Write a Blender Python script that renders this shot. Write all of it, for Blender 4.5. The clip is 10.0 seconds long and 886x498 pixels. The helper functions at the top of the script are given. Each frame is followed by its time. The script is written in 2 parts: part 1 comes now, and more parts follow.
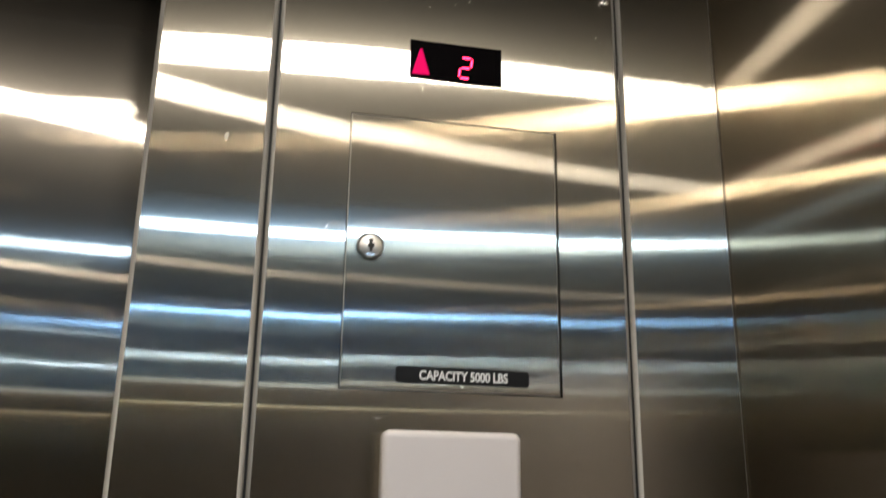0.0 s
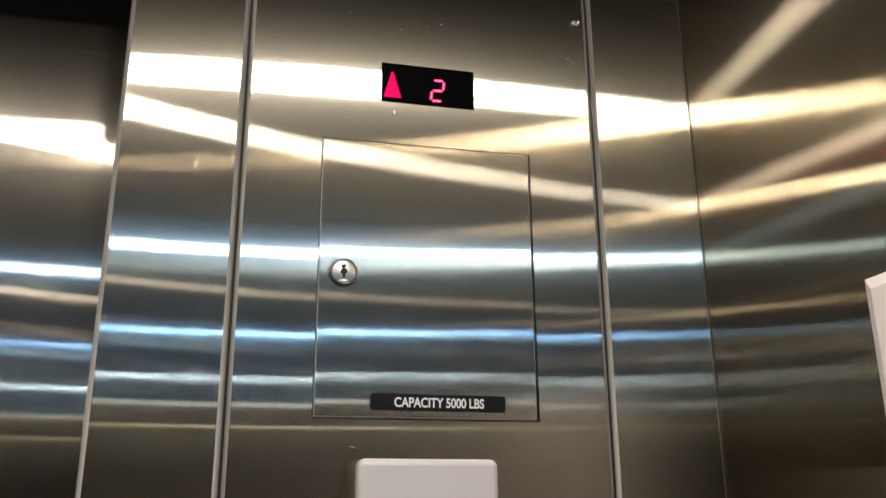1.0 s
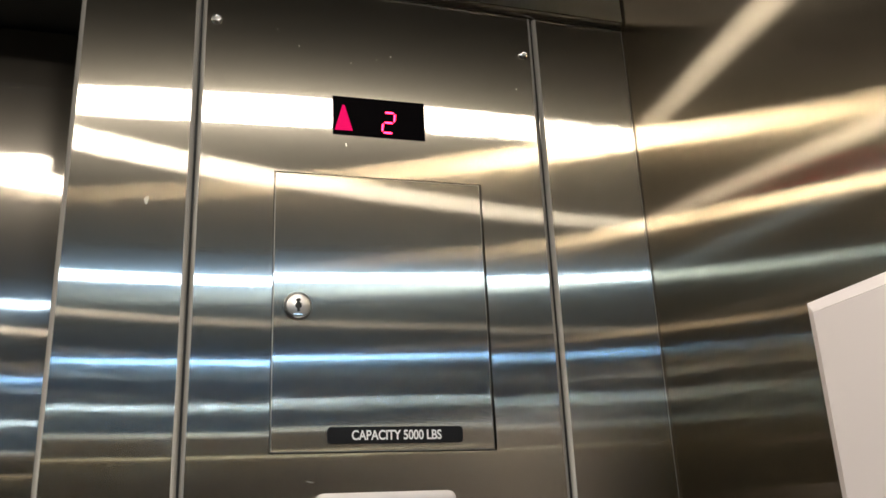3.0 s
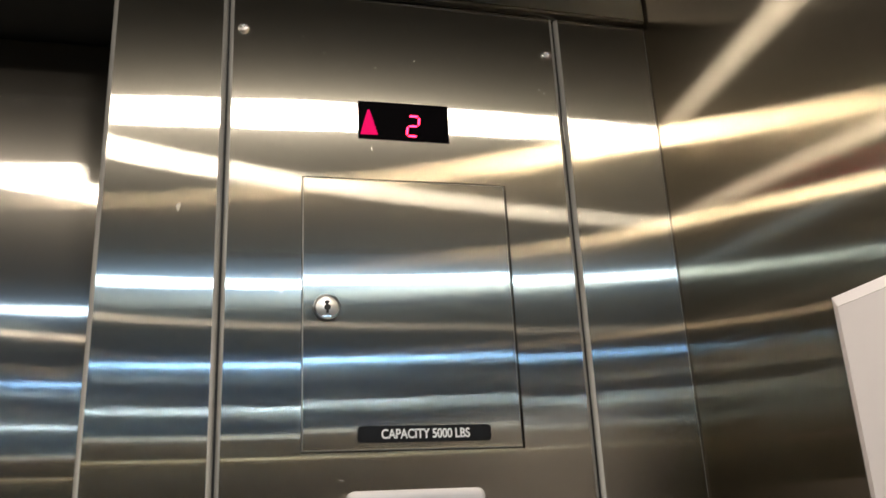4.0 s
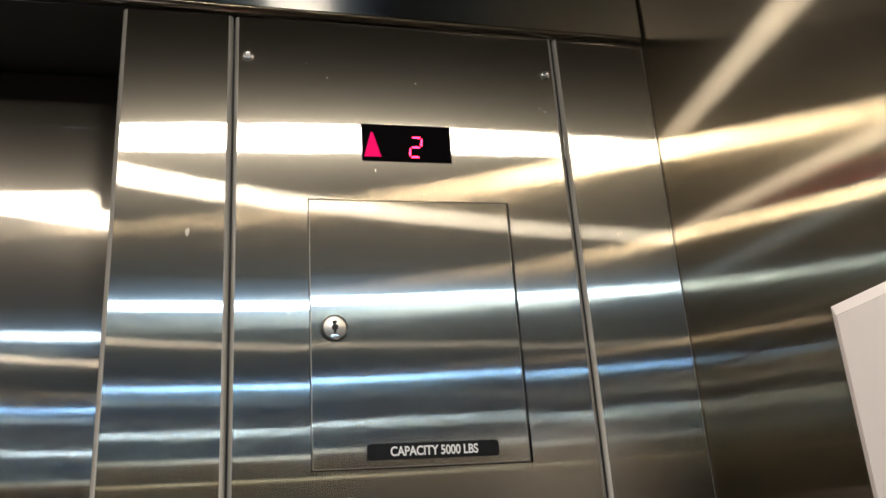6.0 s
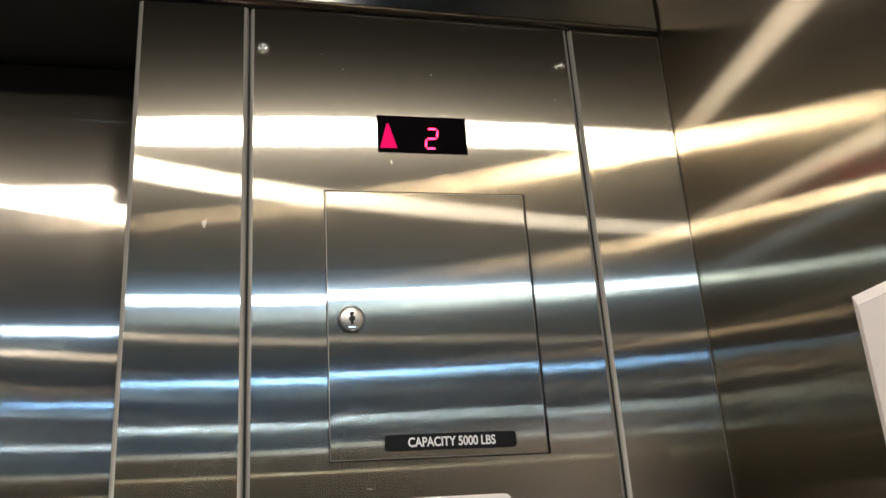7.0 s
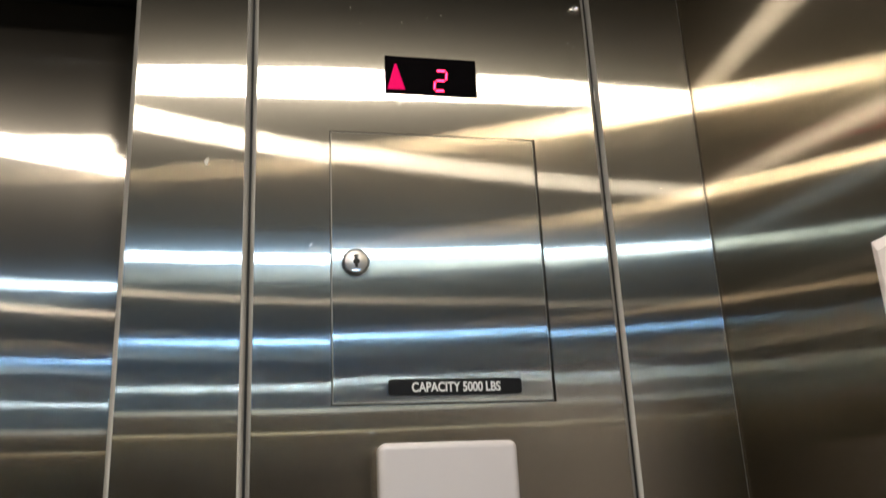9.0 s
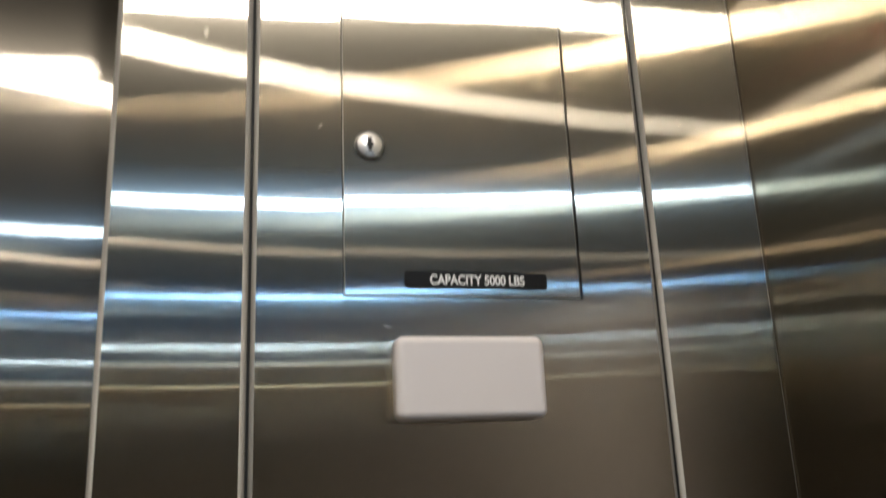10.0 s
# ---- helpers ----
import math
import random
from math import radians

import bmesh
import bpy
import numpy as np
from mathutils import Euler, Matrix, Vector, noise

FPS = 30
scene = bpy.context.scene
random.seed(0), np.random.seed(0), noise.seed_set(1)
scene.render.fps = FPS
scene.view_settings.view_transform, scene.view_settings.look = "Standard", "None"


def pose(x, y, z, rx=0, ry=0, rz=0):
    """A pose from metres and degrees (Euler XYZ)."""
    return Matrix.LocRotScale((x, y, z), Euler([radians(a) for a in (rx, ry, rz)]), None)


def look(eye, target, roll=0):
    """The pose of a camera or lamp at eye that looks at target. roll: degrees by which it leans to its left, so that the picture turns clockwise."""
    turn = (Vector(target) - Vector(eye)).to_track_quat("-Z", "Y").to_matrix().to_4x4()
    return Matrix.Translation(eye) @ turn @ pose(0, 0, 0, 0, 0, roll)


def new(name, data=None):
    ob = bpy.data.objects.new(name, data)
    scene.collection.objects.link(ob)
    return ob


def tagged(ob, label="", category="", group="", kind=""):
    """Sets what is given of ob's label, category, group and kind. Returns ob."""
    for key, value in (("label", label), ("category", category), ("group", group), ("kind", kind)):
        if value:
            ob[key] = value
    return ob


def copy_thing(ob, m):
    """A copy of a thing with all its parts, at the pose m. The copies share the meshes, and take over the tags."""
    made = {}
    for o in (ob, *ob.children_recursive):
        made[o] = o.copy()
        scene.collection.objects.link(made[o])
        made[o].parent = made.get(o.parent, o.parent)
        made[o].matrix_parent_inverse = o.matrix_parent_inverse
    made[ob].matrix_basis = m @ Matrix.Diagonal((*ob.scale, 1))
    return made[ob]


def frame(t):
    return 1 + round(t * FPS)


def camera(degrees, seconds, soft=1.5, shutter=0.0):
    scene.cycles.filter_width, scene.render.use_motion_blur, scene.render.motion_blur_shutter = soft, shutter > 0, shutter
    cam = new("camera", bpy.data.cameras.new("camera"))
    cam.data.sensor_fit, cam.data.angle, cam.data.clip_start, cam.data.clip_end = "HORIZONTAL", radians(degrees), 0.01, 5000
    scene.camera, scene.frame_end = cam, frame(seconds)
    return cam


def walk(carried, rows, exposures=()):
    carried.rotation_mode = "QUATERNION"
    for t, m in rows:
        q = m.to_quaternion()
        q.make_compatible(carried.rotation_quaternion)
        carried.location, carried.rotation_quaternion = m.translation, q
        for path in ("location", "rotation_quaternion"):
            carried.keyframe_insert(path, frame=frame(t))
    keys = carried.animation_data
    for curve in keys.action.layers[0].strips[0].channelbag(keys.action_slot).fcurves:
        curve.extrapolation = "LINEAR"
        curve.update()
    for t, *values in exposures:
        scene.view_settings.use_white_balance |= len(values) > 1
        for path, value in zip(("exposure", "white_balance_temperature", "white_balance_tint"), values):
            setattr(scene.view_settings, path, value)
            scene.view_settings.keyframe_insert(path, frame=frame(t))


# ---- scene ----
cam = camera(53.9, 10.0, shutter=0.9)
PATH = [
    (0, (-0.182, -0.794, 1.542), (0.221, 1.081, 2.109), 0.8),
    (0.5, (-0.17, -0.8, 1.553), (0.229, 1.066, 2.152), 0.2),
    (1, (-0.17, -0.793, 1.554), (0.263, 1.067, 2.151), -0.4),
    (1.5, (-0.166, -0.781, 1.543), (0.258, 1.069, 2.173), -1.4),
    (2, (-0.174, -0.785, 1.545), (0.273, 1.052, 2.197), -2.0),
    (2.5, (-0.184, -0.803, 1.556), (0.281, 1.035, 2.191), -2.0),
    (2.6, (-0.184, -0.811, 1.562), (0.297, 1.029, 2.182), -2.1),
    (2.7, (-0.17, -0.798, 1.563), (0.366, 1.02, 2.201), -2.5),
    (3.8, (-0.177, -0.819, 1.557), (0.304, 1.015, 2.193), -3.1),
    (4, (-0.169, -0.814, 1.558), (0.293, 1.022, 2.201), -2.9),
    (4.5, (-0.163, -0.826, 1.56), (0.304, 1.004, 2.218), -2.8),
    (5, (-0.152, -0.835, 1.563), (0.28, 1.0, 2.229), -3.4),
    (5.5, (-0.161, -0.83, 1.557), (0.289, 0.996, 2.238), -3.8),
    (5.7, (-0.163, -0.829, 1.556), (0.282, 0.998, 2.239), -3.9),
    (6.8, (-0.17, -0.828, 1.549), (0.245, 1.007, 2.227), -3.9),
    (7, (-0.173, -0.824, 1.551), (0.244, 1.012, 2.225), -3.9),
    (7.5, (-0.174, -0.822, 1.548), (0.241, 1.019, 2.209), -3.7),
    (8, (-0.172, -0.811, 1.541), (0.241, 1.033, 2.198), -3.3),
    (8.5, (-0.17, -0.802, 1.537), (0.238, 1.048, 2.176), -2.9),
    (9, (-0.172, -0.798, 1.534), (0.238, 1.063, 2.141), -2.8),
    (9.3, (-0.165, -0.781, 1.525), (0.248, 1.086, 2.112), -2.6),
    (9.5, (-0.169, -0.771, 1.512), (0.248, 1.095, 2.1), -2.5),
    (9.6, (-0.177, -0.762, 1.508), (0.249, 1.105, 2.085), -2.5),
    (9.7, (-0.182, -0.756, 1.508), (0.253, 1.113, 2.071), -2.6),
    (9.8, (-0.19, -0.738, 1.501), (0.259, 1.132, 2.049), -2.5),
    (9.9, (-0.188, -0.721, 1.484), (0.254, 1.148, 2.043), -2.6),
    (10, (-0.198, -0.706, 1.479), (0.274, 1.159, 2.027), -2.5),
]
walk(cam, [(t, look(eye, target, roll)) for t, eye, target, roll in PATH])

# ---- light: recessed ceiling lamps: two warm, a weaker one, and a cool light ----
world = bpy.data.worlds.new("world")
world.use_nodes = True
world.node_tree.nodes["Background"].inputs[0].default_value = (0.0005, 0.0005, 0.0005, 1)
scene.world = world
scene.view_settings.exposure = 2.90
WARM, DIM, COOL = (1.0, 0.91, 0.78), (1.0, 0.88, 0.72), (0.54, 0.775, 1.0)
WARM_POWER, DIM_POWER, COOL_POWER = 30.0, 9.0, 13.5

# the car, in metres: door wall at y = 0, the camera looks towards +y
XL, XR, YB, TOP = -2.10, 0.296, -2.41, 2.35
HEAD = 2.135           # underside of the header
JAMB = -0.298          # edge of the return beside the door
RECESS = 0.130         # how far the door lies behind the return


# ---- materials ----
def material(name):
    m = bpy.data.materials.new(name)
    m.use_nodes = True
    nt = m.node_tree
    return m, nt, nt.nodes["Principled BSDF"]


def node(nt, kind, **values):
    n = nt.nodes.new(kind)
    for key, value in values.items():
        n.inputs[key.replace("_", " ")].default_value = value
    return n


def coords(nt, scale):
    c = nt.nodes.new("ShaderNodeTexCoord")
    mp = node(nt, "ShaderNodeMapping", Scale=scale)
    nt.links.new(c.outputs["Object"], mp.inputs["Vector"])
    return mp.outputs["Vector"]


def ramp(nt, value, lo, hi, start=0.0, stop=1.0):
    r = nt.nodes.new("ShaderNodeMapRange")
    r.inputs["From Min"].default_value, r.inputs["From Max"].default_value = start, stop
    r.inputs["To Min"].default_value, r.inputs["To Max"].default_value = lo, hi
    nt.links.new(value, r.inputs["Value"])
    return r.outputs["Result"]


def math_node(nt, op, a, b):
    n = nt.nodes.new("ShaderNodeMath")
    n.operation = op
    for i, v in enumerate((a, b)):
        if isinstance(v, (int, float)):
            n.inputs[i].default_value = v
        else:
            nt.links.new(v, n.inputs[i])
    return n.outputs[0]


def brushed_steel(name, grain="z", warp=0.00022, warp_scale=5.0, tint=(0.61, 0.563, 0.472), lobes=((0.54, 0.17, 0.0008), (0.32, 0.50, 0.0016), (0.065, 0.25, 0.012), (0.115, 0.42, 0.055), (0.002, 0.60, 0.22)), fleck=0.8):
    """Stainless steel, brushed along z (upright) or x (level): the brush lines stretch reflections across the grain and leave
    them sharp along it. lobes: weight, slope across the grain, slope along it. fleck: how much single brush lines show."""
    m, nt, b = material(name)
    nt.nodes.remove(b)
    fine = (2600, 2600, 45) if grain == "z" else (12, 1200, 1200)
    streak = node(nt, "ShaderNodeTexNoise", Scale=1.0, Detail=3.0, Roughness=0.6)
    nt.links.new(coords(nt, fine), streak.inputs["Vector"])
    smear = node(nt, "ShaderNodeTexNoise", Scale=4.0, Detail=4.0, Roughness=0.55)
    nt.links.new(coords(nt, (1, 1, 0.6)), smear.inputs["Vector"])
    both = math_node(nt, "MULTIPLY", math_node(nt, "ADD", streak.outputs["Fac"], smear.outputs["Fac"]), 0.5)
    wave = node(nt, "ShaderNodeTexNoise", Scale=warp_scale, Detail=0.0)
    nt.links.new(coords(nt, (0.8, 0.8, 1.0)), wave.inputs["Vector"])
    bump = node(nt, "ShaderNodeBump", Strength=1.0, Distance=1.0)
    nt.links.new(math_node(nt, "MULTIPLY", wave.outputs["Fac"], warp), bump.inputs["Height"])
    tangent = nt.nodes.new("ShaderNodeTangent")
    tangent.direction_type, tangent.axis = "RADIAL", "Z"
    colour = node(nt, "ShaderNodeMix")
    colour.data_type = "RGBA"
    colour.inputs[6].default_value = (*[(1 - 0.13 * fleck) * c for c in tint], 1)
    colour.inputs[7].default_value = (*[(1 + 0.13 * fleck) * c for c in tint], 1)
    nt.links.new(both, colour.inputs[0])
    wear = ramp(nt, streak.outputs["Fac"], 1 - 0.34 * fleck, 1 + 0.45 * fleck, 0.3, 0.75)
    shader, weight = None, 0.0
    for share, ax, ay in lobes:
        g = nt.nodes.new("ShaderNodeBsdfAnisotropic")
        g.distribution = "GGX"
        nt.links.new(math_node(nt, "MULTIPLY", wear, (ax * ay) ** 0.25), g.inputs["Roughness"])
        g.inputs["Anisotropy"].default_value = -(1 - (ay / ax) ** 0.5)
        g.inputs["Rotation"].default_value = 0.0 if grain == "z" else 0.25
        nt.links.new(colour.outputs[2], g.inputs["Color"])
        nt.links.new(tangent.outputs[0], g.inputs["Tangent"])
        nt.links.new(bump.outputs[0], g.inputs["Normal"])
        weight += share
        if shader is None:
            shader = g.outputs[0]
        else:
            mix = node(nt, "ShaderNodeMixShader", Fac=share / weight)
            nt.links.new(shader, mix.inputs[1])
            nt.links.new(g.outputs[0], mix.inputs[2])
            shader = mix.outputs[0]
    nt.links.new(shader, nt.nodes["Material Output"].inputs["Surface"])
    return m


def plain(name, colour, rough=0.5, metal=0.0, spread=0.12, scale=30.0, relief=0.0, coat=0.0, gloss=0.5):
    """A surface of one colour with mottling at two scales and fine relief."""
    m, nt, b = material(name)
    big = node(nt, "ShaderNodeTexNoise", Scale=scale, Detail=6.0, Roughness=0.65)
    nt.links.new(coords(nt, (1, 1, 1)), big.inputs["Vector"])
    mix = node(nt, "ShaderNodeMix")
    mix.data_type = "RGBA"
    mix.inputs[6].default_value = (*[c * (1 - spread) for c in colour], 1)
    mix.inputs[7].default_value = (*[min(1, c * (1 + spread)) for c in colour], 1)
    nt.links.new(big.outputs["Fac"], mix.inputs[0])
    nt.links.new(mix.outputs[2], b.inputs["Base Color"])
    nt.links.new(ramp(nt, big.outputs["Fac"], rough * 0.85, min(1, rough * 1.15)), b.inputs["Roughness"])
    b.inputs["Metallic"].default_value = metal
    b.inputs["Coat Weight"].default_value = coat
    b.inputs["Specular IOR Level"].default_value = gloss
    if relief:
        grain = node(nt, "ShaderNodeTexNoise", Scale=scale * 25, Detail=3.0)
        nt.links.new(coords(nt, (1, 1, 1)), grain.inputs["Vector"])
        bump = node(nt, "ShaderNodeBump", Strength=1.0, Distance=1.0)
        nt.links.new(math_node(nt, "MULTIPLY", grain.outputs["Fac"], relief), bump.inputs["Height"])
        nt.links.new(bump.outputs[0], b.inputs["Normal"])
    return m


def satin_panel(name, colour, share, sheen):
    """A satin metal panel: part body colour, which carries a cast of light, part brushed mirror."""
    m, nt, b = material(name)
    mottle = node(nt, "ShaderNodeTexNoise", Scale=9.0, Detail=5.0)
    nt.links.new(coords(nt, (1, 1, 1)), mottle.inputs["Vector"])
    mix = node(nt, "ShaderNodeMix")
    mix.data_type = "RGBA"
    mix.inputs[6].default_value = (*[0.94 * c for c in colour], 1)
    mix.inputs[7].default_value = (*[min(1, 1.06 * c) for c in colour], 1)
    nt.links.new(mottle.outputs["Fac"], mix.inputs[0])
    nt.links.new(mix.outputs[2], b.inputs["Base Color"])
    b.inputs["Roughness"].default_value = 0.6
    g = nt.nodes.new("ShaderNodeBsdfAnisotropic")
    g.distribution = "GGX"
    g.inputs["Roughness"].default_value = (0.14 * 0.0009) ** 0.25
    g.inputs["Anisotropy"].default_value = -(1 - (0.0009 / 0.14) ** 0.5)
    g.inputs["Color"].default_value = (*sheen, 1)
    tangent = nt.nodes.new("ShaderNodeTangent")
    tangent.direction_type, tangent.axis = "RADIAL", "Z"
    nt.links.new(tangent.outputs[0], g.inputs["Tangent"])
    both = node(nt, "ShaderNodeMixShader", Fac=share)
    nt.links.new(b.outputs[0], both.inputs[1])
    nt.links.new(g.outputs[0], both.inputs[2])
    nt.links.new(both.outputs[0], nt.nodes["Material Output"].inputs["Surface"])
    return m


def glow(name, colour, power):
    m, nt, b = material(name)
    b.inputs["Base Color"].default_value = (*[0.2 * c for c in colour], 1)
    b.inputs["Emission Color"].default_value = (*colour, 1)
    b.inputs["Emission Strength"].default_value = power
    b.inputs["Specular IOR Level"].default_value = 0.05
    return m


STEEL = brushed_steel("brushed_steel_upright", warp=0.00003, warp_scale=3.0)
STEEL_COP = brushed_steel("brushed_steel_panel", warp=0.00016, warp_scale=4.2)
STEEL_CAB = brushed_steel("brushed_steel_cabinet", warp=0.00008, warp_scale=5.0)
STEEL_DOOR = brushed_steel("brushed_steel_door", warp=0.00003, tint=(0.58, 0.53, 0.46))
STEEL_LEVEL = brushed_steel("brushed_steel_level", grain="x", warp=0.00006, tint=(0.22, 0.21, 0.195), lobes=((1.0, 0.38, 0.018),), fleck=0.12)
STEEL_WALL = brushed_steel("brushed_steel_wall", warp=0.00005, warp_scale=3.0)
STEEL_REAR = brushed_steel("brushed_steel_rear", warp=0.0, tint=(0.36, 0.325, 0.27), lobes=((1.0, 0.14, 0.0006),))
# same wall steel, with the east side's shade put into a darker tint
STEEL_EAST_SHADED = brushed_steel("brushed_steel_side_shaded", warp=0.00006, warp_scale=2.5, tint=(0.34, 0.292, 0.225), lobes=((0.74, 0.18, 0.0015), (0.14, 0.55, 0.003), (0.06, 0.25, 0.012), (0.100, 0.42, 0.055), (0.002, 0.60, 0.22)))
# blue light on the upper rear wall is put into body colour and sheen
BLUE_LIT_REAR = satin_panel("satin_metal_blue_light", (0.028, 0.13, 0.32), 0.53, (0.47, 0.70, 1.0))
EDGE = plain("ground_steel_edge", (0.40, 0.382, 0.355), 0.72, 0.85, 0.15, 120)
ROLLED = plain("rolled_steel_edge", (0.42, 0.40, 0.37), 0.18, 1.0, 0.08, 90)
# tints of the two added strips that imitate reflected lines of lamplight
GLINT_PALE = plain("pale_glint_strip", (0.88, 0.74, 0.61), 0.47, 1.0, 0.06, 90)
GLINT_YELLOW = plain("yellow_glint_strip", (0.90, 0.68, 0.43), 0.43, 1.0, 0.06, 90)
DARK_NICKEL = plain("dark_nickel", (0.20, 0.19, 0.175), 0.30, 1.0, 0.1, 200)
SATIN = plain("satin_nickel", (0.74, 0.72, 0.69), 0.42, 1.0, 0.06, 200)
CHROME = plain("polished_metal", (0.72, 0.71, 0.69), 0.18, 1.0, 0.06, 200)
SCREW_METAL = plain("screw_metal", (0.62, 0.61, 0.58), 0.22, 1.0, 0.1, 300)
BLACK_GAP = plain("black_gap", (0.008, 0.008, 0.008), 0.7)
BLACK_GLASS = plain("black_display_glass", (0.003, 0.0025, 0.003), 0.6, 0.0, 0.1, 60, gloss=0.01)
BLACK_SIGN = plain("black_engraved_plastic", (0.012, 0.012, 0.013), 0.5, 0.0, 0.15, 90, 0.000004, gloss=0.12)
SIGN_WHITE = plain("engraved_white_lettering", (0.80, 0.80, 0.80), 0.6, 0.0, 0.25, 500)
WHITE_PLATE = plain("bright_white_plastic", (0.93, 0.855, 0.86), 0.35, 0.0, 0.02, 12, 0.000006, 0.1)
WHITE_PLASTIC = plain("white_plastic", (0.70, 0.655, 0.65), 0.32, 0.0, 0.03, 12, 0.000006, 0.15)
FLOOR_VINYL = plain("dark_vinyl_floor", (0.055, 0.040, 0.027), 0.45, 0.0, 0.35, 18, 0.00004)
CEILING_METAL = plain("dull_ceiling_metal", (0.078, 0.083, 0.090), 0.45, 0.4, 0.1, 6)
DARK_LINING = plain("dark_painted_lining", (0.03, 0.03, 0.032), 0.5, 0.0, 0.2, 20)
RED_LIT = glow("lit_red_segment", (1.0, 0.011, 0.040), 3.2)
ARROW_LIT = glow("lit_red_arrow", (0.80, 0.0, 0.11), 0.135)
LAMP_WARM = glow("warm_lamp_lens", WARM, WARM_POWER)
LAMP_DIM = glow("weak_warm_lamp_lens", DIM, DIM_POWER)
LAMP_COOL = glow("cool_lamp_lens", COOL, COOL_POWER)
# halo of the cool tube, painted as glow that weakens step by step
COOL_HALO = [glow("blue_halo_glow", (0.28, 0.54, 1.0), 0.50 * math.exp(-i / 1.8)) for i in range(6)]


# ---- mesh helpers ----
def mesh(name, bm, mat, parent=None, label="", at=(0, 0, 0), edge=None):
    bmesh.ops.recalc_face_normals(bm, faces=bm.faces)
    edge = edge or EDGE
    me = bpy.data.meshes.new(name)
    bm.to_mesh(me)
    bm.free()
    me.materials.append(mat)
    if any(p.material_index for p in me.polygons):
        me.materials.append(edge)
    ob = new(name, me)
    ob.location = at
    if parent:
        ob.parent = parent
    if label:
        ob["label"] = label
    return ob


def part(name, bm, mat, parent, label="", at=(0, 0, 0)):
    return mesh(name, bm, mat, parent, label, at)


def bevel(bm, edges, width, segments=3):
    out = bmesh.ops.bevel(bm, geom=list(edges), offset=width, segments=segments, profile=0.5, affect="EDGES")
    for f in out["faces"]:
        f.smooth, f.material_index = True, 1
    return bm


def box(x0, x1, y0, y1, z0, z1, bm=None):
    bm = bm or bmesh.new()
    v = [bm.verts.new((x, y, z)) for x in (x0, x1) for y in (y0, y1) for z in (z0, z1)]
    for a in ((0, 1, 3, 2), (4, 6, 7, 5), (0, 4, 5, 1), (2, 3, 7, 6), (0, 2, 6, 4), (1, 5, 7, 3)):
        bm.faces.new([v[i] for i in a])
    bmesh.ops.recalc_face_normals(bm, faces=bm.faces)
    return bm


def front_edges(bm, y, upright=True, level=True):
    """Outer edges of the face at this y."""
    out = []
    for e in bm.edges:
        a, b = e.verts
        if abs(a.co.y - y) < 1e-6 and abs(b.co.y - y) < 1e-6 and len(e.link_faces) == 2:
            n = [abs(f.normal.y) > 0.9 for f in e.link_faces]
            if n[0] != n[1]:
                up = abs(a.co.x - b.co.x) < 1e-6
                if (up and upright) or (not up and level):
                    out.append(e)
    return out


def plate(x0, x1, y0, y1, z0, z1, holes=(), edge=0.004, hole_edge=0.0006):
    """An upright sheet with its face at y0, rectangular holes through it, and folded (rounded) outer edges."""
    xs = sorted({x0, x1, *[h[i] for h in holes for i in (0, 1)]})
    zs = sorted({z0, z1, *[h[i] for h in holes for i in (2, 3)]})
    bm = bmesh.new()
    grid = {}

    def vert(i, j, k):
        if (i, j, k) not in grid:
            grid[i, j, k] = bm.verts.new((xs[i], (y0, y1)[k], zs[j]))
        return grid[i, j, k]

    solid = {}
    for i in range(len(xs) - 1):
        for j in range(len(zs) - 1):
            cx, cz = (xs[i] + xs[i + 1]) / 2, (zs[j] + zs[j + 1]) / 2
            solid[i, j] = not any(h[0] < cx < h[1] and h[2] < cz < h[3] for h in holes)
    for (i, j), s in solid.items():
        if not s:
            continue
        for k in (0, 1):
            bm.faces.new([vert(i, j, k), vert(i + 1, j, k), vert(i + 1, j + 1, k), vert(i, j + 1, k)])
        for di, dj, p, q in ((-1, 0, (i, j), (i, j + 1)), (1, 0, (i + 1, j), (i + 1, j + 1)), (0, -1, (i, j), (i + 1, j)), (0, 1, (i, j + 1), (i + 1, j + 1))):
            if not solid.get((i + di, j + dj)):
                bm.faces.new([vert(*p, 0), vert(*q, 0), vert(*q, 1), vert(*p, 1)])
    bmesh.ops.recalc_face_normals(bm, faces=bm.faces)
    outer = [e for e in front_edges(bm, y0) if all(abs(v.co.x - x0) < 1e-6 for v in e.verts) or all(abs(v.co.x - x1) < 1e-6 for v in e.verts)]
    if outer and edge:
        bevel(bm, outer, edge, 4)
    return bm


def rounded_plate(w, h, d, radius, soft, segments=8, steps=5, depth=None):
    """A cover with round corners and a soft front rim, centred, its back at y = 0 and its face at y = -d."""
    bm = bmesh.new()
    rings = []
    depth = depth or soft
    for s in range(steps + 2):
        if s == 0:
            inset, y = 0.0, 0.0
        else:
            a = (s - 1) / steps * math.pi / 2
            inset, y = soft * (1 - math.cos(a)), -(d - depth) - depth * math.sin(a)
        r, shrink = max(radius - inset, 0.0004), max(0.0, inset - radius + 0.0004)
        ring = []
        for cx, cz, start in ((1, 1, 0), (-1, 1, 90), (-1, -1, 180), (1, -1, 270)):
            for i in range(segments + 1):
                t = radians(start + 90 * i / segments)
                ring.append(bm.verts.new((cx * (w / 2 - radius - shrink) + r * math.cos(t), y, cz * (h / 2 - radius - shrink) + r * math.sin(t))))
        rings.append(ring)
    n = len(rings[0])
    for a, b in zip(rings, rings[1:]):
        for i in range(n):
            f = bm.faces.new([a[i], a[(i + 1) % n], b[(i + 1) % n], b[i]])
            f.smooth = steps > 1
    bm.faces.new(rings[-1])
    bm.faces.new(rings[0][::-1])
    return bm


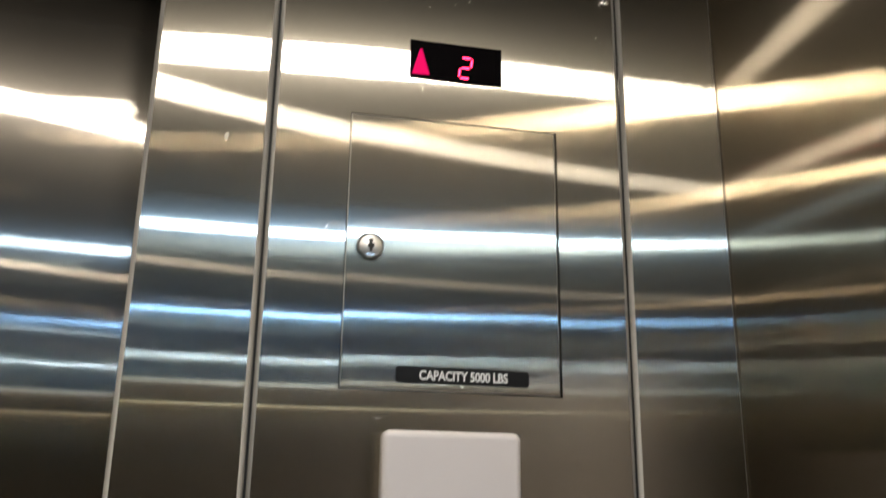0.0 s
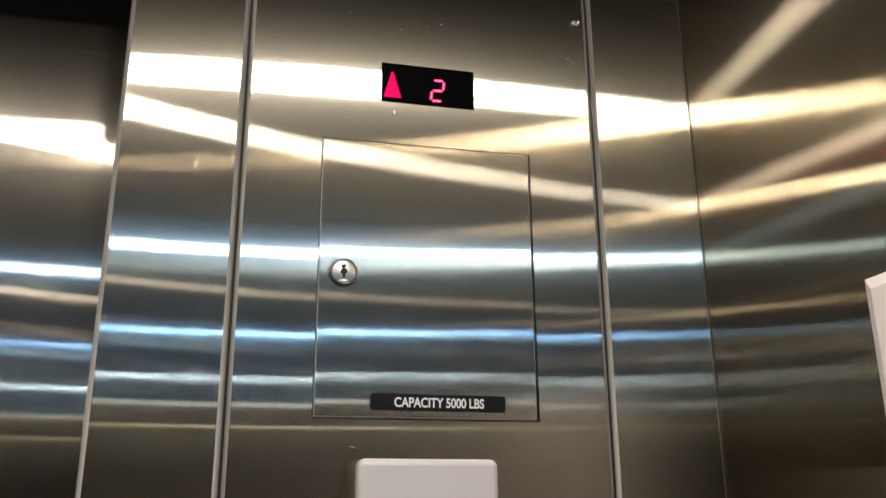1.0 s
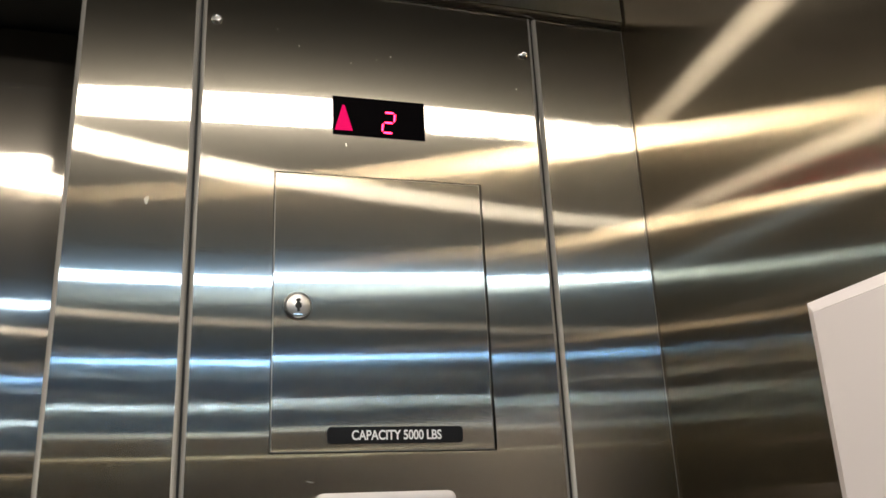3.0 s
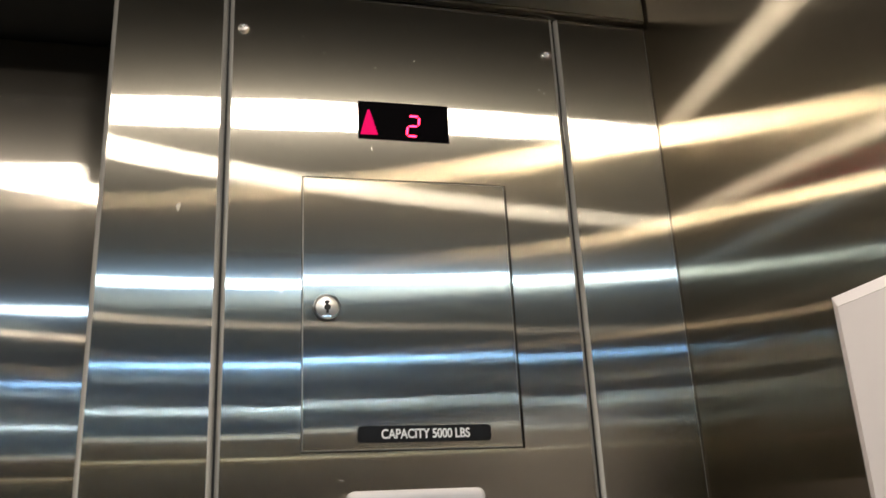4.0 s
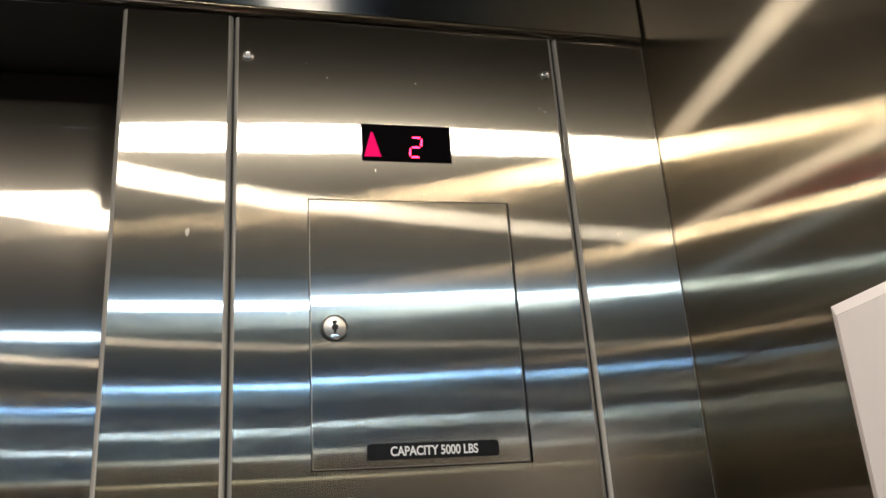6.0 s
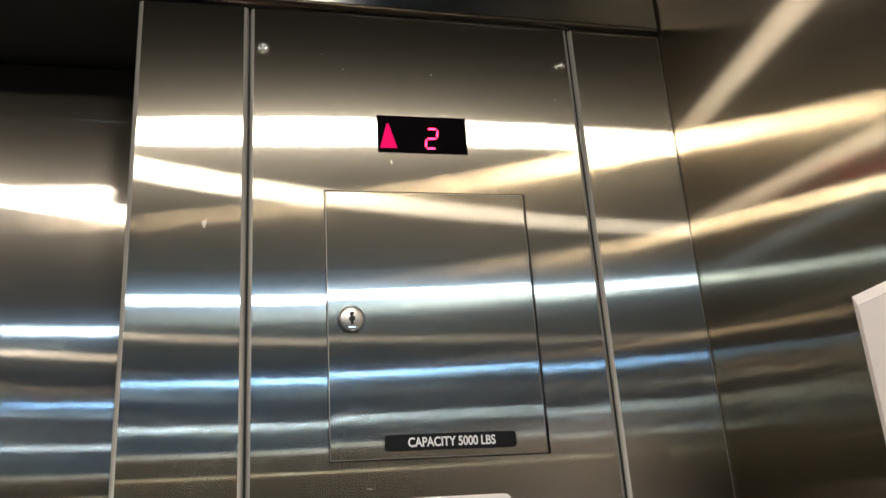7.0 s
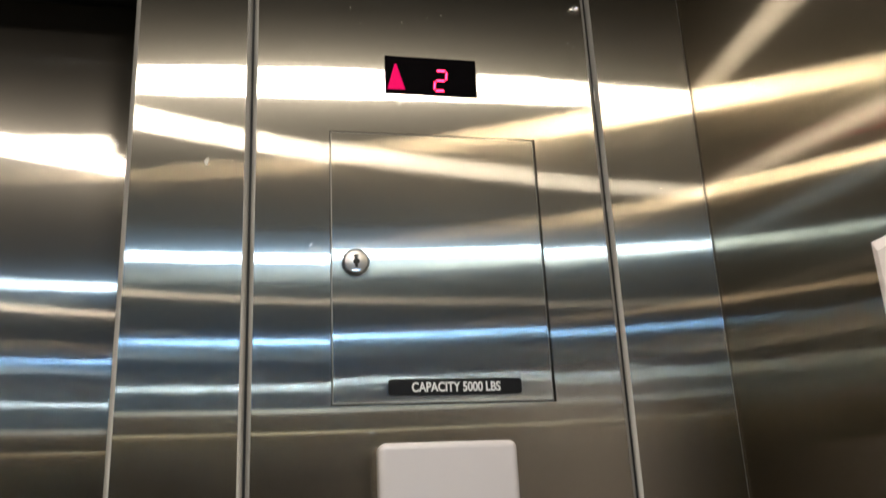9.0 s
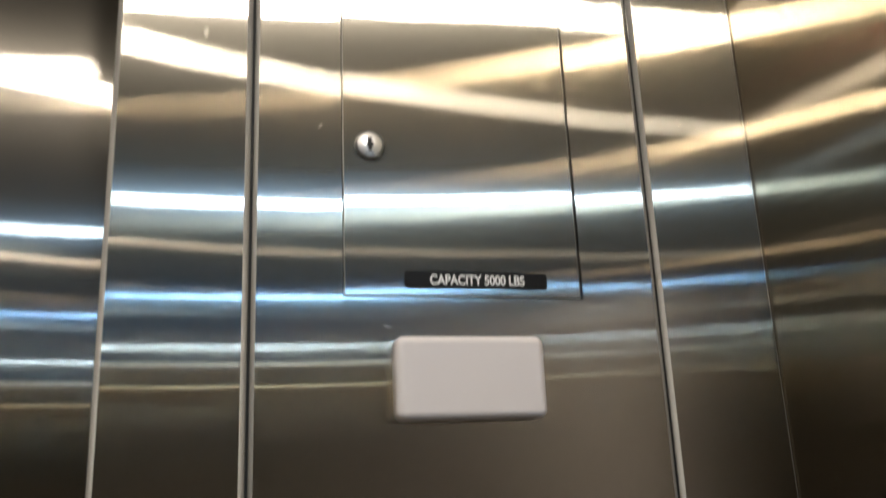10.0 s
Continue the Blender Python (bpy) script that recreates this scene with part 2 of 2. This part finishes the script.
def lathe(profile, segments=32, axis="y"):
    """A turned body: (radius, height) pairs; the axis points to -y (out of the wall) or -z (down from the ceiling)."""
    bm = bmesh.new()
    rings = []
    for r, h in profile:
        ring = []
        for i in range(segments):
            t = 2 * math.pi * i / segments
            c, s = r * math.cos(t), r * math.sin(t)
            ring.append(bm.verts.new((c, -h, s) if axis == "y" else (c, s, -h)))
        rings.append(ring)
    for a, b in zip(rings, rings[1:]):
        for i in range(segments):
            bm.faces.new([a[i], a[(i + 1) % segments], b[(i + 1) % segments], b[i]]).smooth = True
    for ring in (rings[0], rings[-1]):
        if (ring[0].co - ring[segments // 2].co).length > 1e-5:
            bm.faces.new(ring)
    return bm


def prism(points, y0, y1):
    """A flat shape of (x, z) corners, from y0 (front) back to y1."""
    bm = bmesh.new()
    f = [bm.verts.new((x, y0, z)) for x, z in points]
    b = [bm.verts.new((x, y1, z)) for x, z in points]
    bm.faces.new(f)
    bm.faces.new(b[::-1])
    n = len(points)
    for i in range(n):
        bm.faces.new([f[i], f[(i + 1) % n], b[(i + 1) % n], b[i]])
    return bm


# ---- structure of the car ----
tagged(mesh("floor", box(XL, XR, YB, RECESS + 0.03, -0.03, 0), FLOOR_VINYL), "brown speckled vinyl lift floor", "floor", kind="structure")
tagged(mesh("ceiling", box(XL - 0.02, XR + 0.02, YB - 0.02, RECESS + 0.03, TOP, TOP + 0.03), CEILING_METAL), "dull metal lift ceiling with recessed lamps", "ceiling", kind="structure")
tagged(mesh("wall_east", box(XR, XR + 0.02, YB - 0.02, RECESS + 0.03, 0, TOP), STEEL_EAST_SHADED), "brushed stainless steel side wall", "wall", kind="structure")
tagged(mesh("wall_west", box(XL - 0.02, XL, YB - 0.02, RECESS + 0.03, 0, TOP), STEEL_WALL), "brushed stainless steel side wall", "wall", kind="structure")
wall_south = tagged(mesh("wall_south", box(XL, XR, YB - 0.03, YB - 0.0005, 0, TOP), BLACK_GAP), "rear wall of steel below and panel coloured by blue light above", "wall", kind="structure")


def rear_face(z):
    """The rear wall leans back a little."""
    return YB + 0.02 - 0.0095 * (z - 2.15)


for low, high, metal, text in ((0.0, 1.944, STEEL_REAR, "brushed stainless steel lower panel"), (1.947, TOP, BLUE_LIT_REAR, "satin metal upper panel with blue light put into its colour")):
    bm = box(XL, XR, YB - 0.0004, YB + 0.02, low, high)
    for v in bm.verts:
        if v.co.y > YB:
            v.co.y = rear_face(v.co.z)
    part("wall_panel", bm, metal, wall_south, text)
# two added satin metal strips, thicker at the foot, along the joint of the rear panels and below it, stand in for thin
# lines of reflected lamplight
for z, tall, metal in ((1.953, 0.017, GLINT_PALE), (1.876, 0.010, GLINT_YELLOW)):
    bm = box(XL + 0.002, XR - 0.002, rear_face(z) - 0.0005, rear_face(z) + 0.0015, z - tall / 2, z + tall / 2)
    for v in bm.verts:
        if v.co.y > rear_face(z) and v.co.z < z:
            v.co.y += 0.22 * tall
    part("glint_strip", bm, metal, wall_south, "added metal strip whose sloping face draws a thin line of light")

# the return beside the door: a dark core, with folded steel panels on it
wall_north = tagged(mesh("wall_north", box(JAMB + 0.004, XR, 0.016, RECESS - 0.012, 0, HEAD), BLACK_GAP), "dark core of the return wall behind steel panels", "wall", kind="structure")
bm = plate(JAMB, -0.1840, 0.0, 0.016, 0.0, HEAD - 0.003, edge=0.0048)
part("return_panel", bm, STEEL, wall_north, "narrow brushed steel panel beside the door")
part("jamb", box(JAMB + 0.001, JAMB + 0.004, 0.0162, RECESS - 0.012, 0, HEAD - 0.003), STEEL, wall_north, "steel return of the door jamb")
# black fillers stand in for the shade deep in the two panel joints
part("gap_filler", box(0.1796, 0.1821, 0.0050, 0.0158, 0.30, HEAD - 0.010), BLACK_GAP, wall_north, "black filler that paints the shade in the joint")
part("gap_filler", box(-0.1839, -0.1817, 0.0060, 0.0158, 0.30, HEAD - 0.010), BLACK_GAP, wall_north, "black filler that paints the shade in the joint")
bm = box(0.1822, XR - 0.0008, 0.0, 0.016, 0.0, HEAD - 0.003)
bevel(bm, [e for e in front_edges(bm, 0.0, True, False) if e.verts[0].co.x < 0.2], 0.0040, 5)
bevel(bm, [e for e in front_edges(bm, 0.0, True, False) if e.verts[0].co.x > 0.2], 0.0008, 2)
part("return_panel", bm, STEEL, wall_north, "narrow brushed steel panel in the corner")

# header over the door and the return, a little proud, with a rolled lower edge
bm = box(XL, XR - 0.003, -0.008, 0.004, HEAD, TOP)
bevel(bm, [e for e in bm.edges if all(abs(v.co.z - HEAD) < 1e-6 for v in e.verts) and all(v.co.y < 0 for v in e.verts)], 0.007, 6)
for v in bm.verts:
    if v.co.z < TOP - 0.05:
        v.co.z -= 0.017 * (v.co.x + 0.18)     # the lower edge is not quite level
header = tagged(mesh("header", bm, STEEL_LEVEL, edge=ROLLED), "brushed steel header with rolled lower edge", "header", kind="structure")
part("soffit", box(XL, XR, 0.0042, RECESS + 0.03, HEAD + 0.001, HEAD + 0.02), DARK_LINING, header, "dark underside above the door track")
bm = plate(XL, -1.52, 0.0, 0.10, 0.0, HEAD - 0.003, edge=0.0045)
tagged(mesh("wall_north_return", bm, STEEL), "brushed steel return on the far side of the door", "wall", kind="structure")

# ---- lift door: two sliding leaves, closed ----
door = tagged(new("lift_door"), "closed two-leaf brushed steel sliding lift door", "lift door")
door.location, door.rotation_euler = (-0.75, RECESS, 0), (radians(-0.30), 0, 0)
bm = box(-0.18, 0.52, 0.0, 0.012, 0.004, HEAD - 0.004)
bevel(bm, front_edges(bm, 0.0, True, False), 0.003, 3)
part("door_leaf", bm, STEEL_DOOR, door)
bm = box(-0.81, -0.15, 0.014, 0.026, 0.004, HEAD - 0.004)
bevel(bm, front_edges(bm, 0.014, True, False), 0.003, 3)
part("door_leaf", bm, STEEL_DOOR, door)

# ---- car operating panel with its service cabinet ----
CAB = (-0.1055, 0.1060, 1.6440, 1.9155)
SHOW = (-0.0485, 0.0485, 1.9620, 2.0058)
GAP = 0.0011
bm = plate(-0.1816, 0.1795, 0.0, 0.010, 0.30, HEAD - 0.004,
           holes=((CAB[0] - GAP, CAB[1] + 1.6 * GAP, CAB[2] - GAP, CAB[3] + GAP), (SHOW[0] - 0.0004, SHOW[1] + 0.0004, SHOW[2] - 0.0004, SHOW[3] + 0.0004)), edge=0.0038)
panel = tagged(mesh("operating_panel", bm, STEEL_COP), "brushed stainless steel car operating panel with service cabinet", "control panel")
part("backing", box(-0.1790, 0.1775, 0.0105, 0.0155, 0.31, HEAD - 0.01), BLACK_GAP, panel, "black space behind the panel")
for x, z in ((-0.1680, 2.0820), (0.1670, 2.0795)):
    part("screw", lathe(((0.0056, 0.0), (0.0056, 0.0008), (0.0050, 0.0022), (0.0036, 0.0031), (0.0018, 0.0033), (0.0016, 0.0016), (0.0, 0.0016)), 24), SCREW_METAL, panel, "round-headed steel screw", (x, -0.0001, z))
mid = ((CAB[0] + CAB[1]) / 2, (CAB[2] + CAB[3]) / 2)
bm = box(CAB[0] - 0.0004 - mid[0], CAB[1] - 0.0007 - mid[0], -0.0008, 0.0022, CAB[2] - mid[1], CAB[3] - mid[1])
bevel(bm, front_edges(bm, -0.0008), 0.0009, 2)
cabinet_door = part("cabinet_door", bm, STEEL_CAB, panel, "hinged brushed steel service cabinet door", (mid[0], 0, mid[1]))
cabinet_door.rotation_euler = (radians(0.2), 0, 0)
LOCK_AT = (-0.0825 - mid[0], -0.0008, 1.7790 - mid[1])
part("lock_bezel", lathe(((0.0132, 0.0), (0.0132, 0.0030), (0.0128, 0.0040), (0.0122, 0.0045), (0.0114, 0.0045), (0.0111, 0.0036), (0.0, 0.0036)), 48), DARK_NICKEL, cabinet_door, "dark nickel bezel of the cam lock", LOCK_AT)
part("lock", lathe(((0.0109, 0.0034), (0.0109, 0.0044), (0.0104, 0.0049), (0.0, 0.0050)), 48), SATIN, cabinet_door, "round nickel cam lock", LOCK_AT)
KEYHOLE = [(-0.0019, 0.0052), (0.0012, 0.0056), (0.0021, 0.0040), (0.0008, 0.0026), (0.0028, 0.0012), (0.0026, -0.0016), (0.0012, -0.0026), (0.0014, -0.0050), (-0.0008, -0.0054),
           (-0.0010, -0.0028), (-0.0026, -0.0012), (-0.0022, 0.0010), (-0.0010, 0.0022), (-0.0021, 0.0036)]
KEYHOLE = [(1.2 * x, 1.2 * z) for x, z in KEYHOLE]

part("lock_keyhole", prism(KEYHOLE, -0.0054, -0.0048), BLACK_GAP, cabinet_door, "black keyhole", LOCK_AT)
part("lock_bar", box(-0.0042, 0.0036, -0.0057, -0.0048, -0.0096, -0.0084), CHROME, cabinet_door, "", LOCK_AT)

# ---- floor indicator ----
indicator = tagged(mesh("floor_indicator", box(SHOW[0], SHOW[1], -0.0006, 0.003, SHOW[2], SHOW[3]), BLACK_GLASS), "black floor indicator showing red arrow and digit 2", "floor indicator")
part("arrow", prism([(-0.0468, 1.9668), (-0.0282, 1.9672), (-0.0365, 1.9958), (-0.0386, 1.9958)], -0.0012, -0.0004), ARROW_LIT, indicator, "lit red up arrow")
DX, DZ, DW, DH, LEAN_X = 0.0098, 1.9795, 0.0118, 0.0234, 0.10


def segment(x0, z0, x1, z1, thick=0.0016):
    """One bar of the digit, pointed at both ends, in the slanted frame of the digit."""
    dx, dz = x1 - x0, z1 - z0
    k = math.hypot(dx, dz)
    ux, uz = dx / k, dz / k
    g, t = 0.0013, thick / 2
    raw = [(x0 + ux * g, z0 + uz * g), (x0 + ux * (g + t) - uz * t, z0 + uz * (g + t) + ux * t), (x1 - ux * (g + t) - uz * t, z1 - uz * (g + t) + ux * t),
           (x1 - ux * g, z1 - uz * g), (x1 - ux * (g + t) + uz * t, z1 - uz * (g + t) - ux * t), (x0 + ux * (g + t) + uz * t, z0 + uz * (g + t) - ux * t)]
    return [(DX + x + LEAN_X * z, DZ + z) for x, z in raw]


w, h = DW / 2, DH / 2
for a in ((-w, h, w, h), (w, h, w, 0), (-w, 0, w, 0), (-w, 0, -w, -h), (-w, -h, w, -h)):
    part("digit_bar", prism(segment(*a), -0.0012, -0.0004), RED_LIT, indicator, "lit red bar of the digit")

# ---- capacity sign on the cabinet door ----
sign = tagged(mesh("capacity_sign", rounded_plate(0.1285, 0.0152, 0.0012, 0.0034, 0.0003, 6), BLACK_SIGN), "black plastic capacity sign on the cabinet door", "sign")
sign.location = (0.0095, -0.0006, 1.6585)
sign.rotation_euler = (radians(0.2), 0, 0)
font = bpy.data.curves.new("lettering", "FONT")
font.body, font.align_x, font.align_y, font.size = "CAPACITY 5000 LBS", "CENTER", "CENTER", 0.0122
font.offset, font.extrude, font.space_character = 0.00026, 0.00008, 0.98
loose = new("loose_text", font)
bpy.context.view_layer.update()
me = bpy.data.meshes.new_from_object(loose.evaluated_get(bpy.context.evaluated_depsgraph_get()))
width = max(v.co.x for v in me.vertices) - min(v.co.x for v in me.vertices)
middle = (max(v.co.y for v in me.vertices) + min(v.co.y for v in me.vertices)) / 2
bpy.data.objects.remove(loose)
me.transform(Matrix.Rotation(radians(90), 4, "X") @ Matrix.Diagonal((0.0850 / width, 1, 1, 1)) @ Matrix.Translation((0, -middle, 0)))
me.materials.clear()
me.materials.append(SIGN_WHITE)
lettering = new("lettering", me)
lettering.parent, lettering.location = sign, (0.0005, -0.0013, 0.0)
lettering["label"] = "white engraved capitals"

# ---- white covers ----
cover = tagged(mesh("cover_plate", rounded_plate(0.1275, 0.0685, 0.018, 0.0075, 0.0065), WHITE_PLASTIC), "blank white plastic cover with rounded edges on the panel", "cover plate")
cover.location = (-0.0030, -0.0003, 1.5730)


def frustum(w0, h0, w1, h1, y0, y1, cap):
    """Four sloping faces from a w0 x h0 outline at y0 to a w1 x h1 outline at y1, or the lid alone."""
    bm = bmesh.new()
    outer = [bm.verts.new((sx * w0 / 2, y0, sz * h0 / 2)) for sx, sz in ((-1, -1), (1, -1), (1, 1), (-1, 1))]
    inner = [bm.verts.new((sx * w1 / 2, y1, sz * h1 / 2)) for sx, sz in ((-1, -1), (1, -1), (1, 1), (-1, 1))]
    for i in range(4):
        bm.faces.new([outer[i], outer[(i + 1) % 4], inner[(i + 1) % 4], inner[i]])
    if cap:
        bm.faces.new(inner)
        bm.faces.new(outer[::-1])
    return bm


BW, BH = 0.30, 0.32
board = tagged(mesh("wall_plate", frustum(BW - 0.0205, BH - 0.0205, BW - 0.021, BH - 0.021, -0.0002, -0.0058, True), WHITE_PLATE), "blank white plastic plate with sloping rim on the side wall", "wall plate")
board.matrix_basis = pose(XR - 0.0003, -0.2335 - BW / 2, 1.7300 - BH / 2, 0, 0, -90)
bm = frustum(BW, BH, BW - 0.0004, BH - 0.0004, 0.0, -0.0014, False)
ring = frustum(BW - 0.0004, BH - 0.0004, BW - 0.0205, BH - 0.0205, -0.0014, -0.0056, False)
me = bpy.data.meshes.new("slope")
ring.to_mesh(me)
ring.free()
bm.from_mesh(me)
bmesh.ops.remove_doubles(bm, verts=bm.verts, dist=0.0001)
part("rim", bm, WHITE_PLATE, board, "sloping white rim")

# ---- recessed ceiling lamps ----
def downlight(mat, label):
    lamp = tagged(new("downlight"), label, "ceiling lamp", "recessed ceiling lamps")
    part("trim_ring", lathe(((0.062, 0.0005), (0.080, 0.0005), (0.080, 0.003), (0.076, 0.006), (0.066, 0.006), (0.062, 0.004), (0.062, 0.0005)), 40, "z"), CHROME, lamp)
    part("lens", lathe(((0.0605, 0.001), (0.0605, 0.0035), (0.057, 0.0045), (0.0, 0.0045)), 40, "z"), mat, lamp)
    return lamp


warm = downlight(LAMP_WARM, "round warm white recessed lamp in the ceiling")
warm.location = (-0.08, -0.695, TOP)
copy_thing(warm, pose(-0.885, -0.66, TOP))
cool = tagged(new("strip_light"), "square ceiling light with cool white tube and added blue halo strips", "ceiling lamp")
cool.location = (-0.04, -1.80, TOP)
bm = box(-0.29, 0.29, -0.29, 0.29, -0.004, -0.0005)
for k in (-1, 1):
    box(k * 0.28 - 0.01, k * 0.28 + 0.01, -0.29, 0.29, -0.011, -0.004, bm)
    box(-0.27, 0.27, k * 0.28 - 0.01, k * 0.28 + 0.01, -0.011, -0.004, bm)
part("housing", bm, CHROME, cool, "slim metal housing")
# added glowing strips on both sides of the tube imitate its blue halo
for k in (-1, 1):
    for i in range(6):
        near, far = 0.043 + 0.0375 * i, 0.080 + 0.0375 * i
        part("halo_strip", box(-0.269, 0.269, min(k * near, k * far), max(k * near, k * far), -0.007, -0.0045), COOL_HALO[i], cool, "glowing blue strip that paints the halo beside the tube" if i < 3 else "fainter outer strip of the painted blue halo")
part("lens", box(-0.179, 0.179, -0.042, 0.042, -0.009, -0.0045), LAMP_COOL, cool, "cool white lens")
dim = downlight(LAMP_DIM, "round weaker warm recessed lamp in the ceiling")
dim.location = (-1.67, -1.78, TOP)

# ---- wear: scratches and a fingerprint ----
BRIGHT = plain("bright_scratch", (0.60, 0.575, 0.53), 0.40, 1.0, 0.1, 300)
PRINT = plain("greasy_steel", (0.27, 0.25, 0.21), 0.42, 1.0, 0.3, 900)
for x, z, w, h, a in ((0.0140, 2.0590, 0.0013, 0.0014, 0), (-0.0835, 2.0606, 0.0005, 0.0022, -20), (-0.1060, 2.0780, 0.0009, 0.0006, 15), (-0.0290, 2.0470, 0.0005, 0.0014, -35),
                      (-0.0013, 2.0536, 0.0008, 0.0005, 30), (-0.0730, 2.0420, 0.0004, 0.0010, 0), (0.1560, 2.0350, 0.0006, 0.0016, 5), (0.1620, 2.0310, 0.0005, 0.0012, -5),
                      (-0.0350, 1.9510, 0.0006, 0.0050, -8), (-0.0700, 1.6180, 0.0080, 0.0005, 12), (-0.1250, 1.7960, 0.0005, 0.0060, 35)):
    bm = prism([(-w / 2, -h * 0.3), (0.1 * w, -h / 2), (w / 2, 0.1 * h), (0.2 * w, h / 2), (-0.3 * w, 0.35 * h)], -0.00022, 0.0)
    bmesh.ops.rotate(bm, cent=(0, 0, 0), matrix=Matrix.Rotation(radians(a), 3, "Y"), verts=bm.verts)
    part("scratch", bm, BRIGHT, panel, "", (x, 0.0001, z))
for dx, dz, w, h, a in ((0, 0, 0.0028, 0.0120, 10),):
    n = 14
    pts = [(w * math.cos(2 * math.pi * i / n) * (0.7 + 0.3 * math.sin(5 * i + a)), h * math.sin(2 * math.pi * i / n) * (0.7 + 0.3 * math.cos(3 * i + a)) / 2) for i in range(n)]
    bm = prism(pts, -0.00012, 0.0)
    bmesh.ops.rotate(bm, cent=(0, 0, 0), matrix=Matrix.Rotation(radians(a), 3, "Y"), verts=bm.verts)
    part("fingerprint", bm, PRINT, wall_north, "", (-0.2240 + dx, 0.0001, 1.8780 + dz))
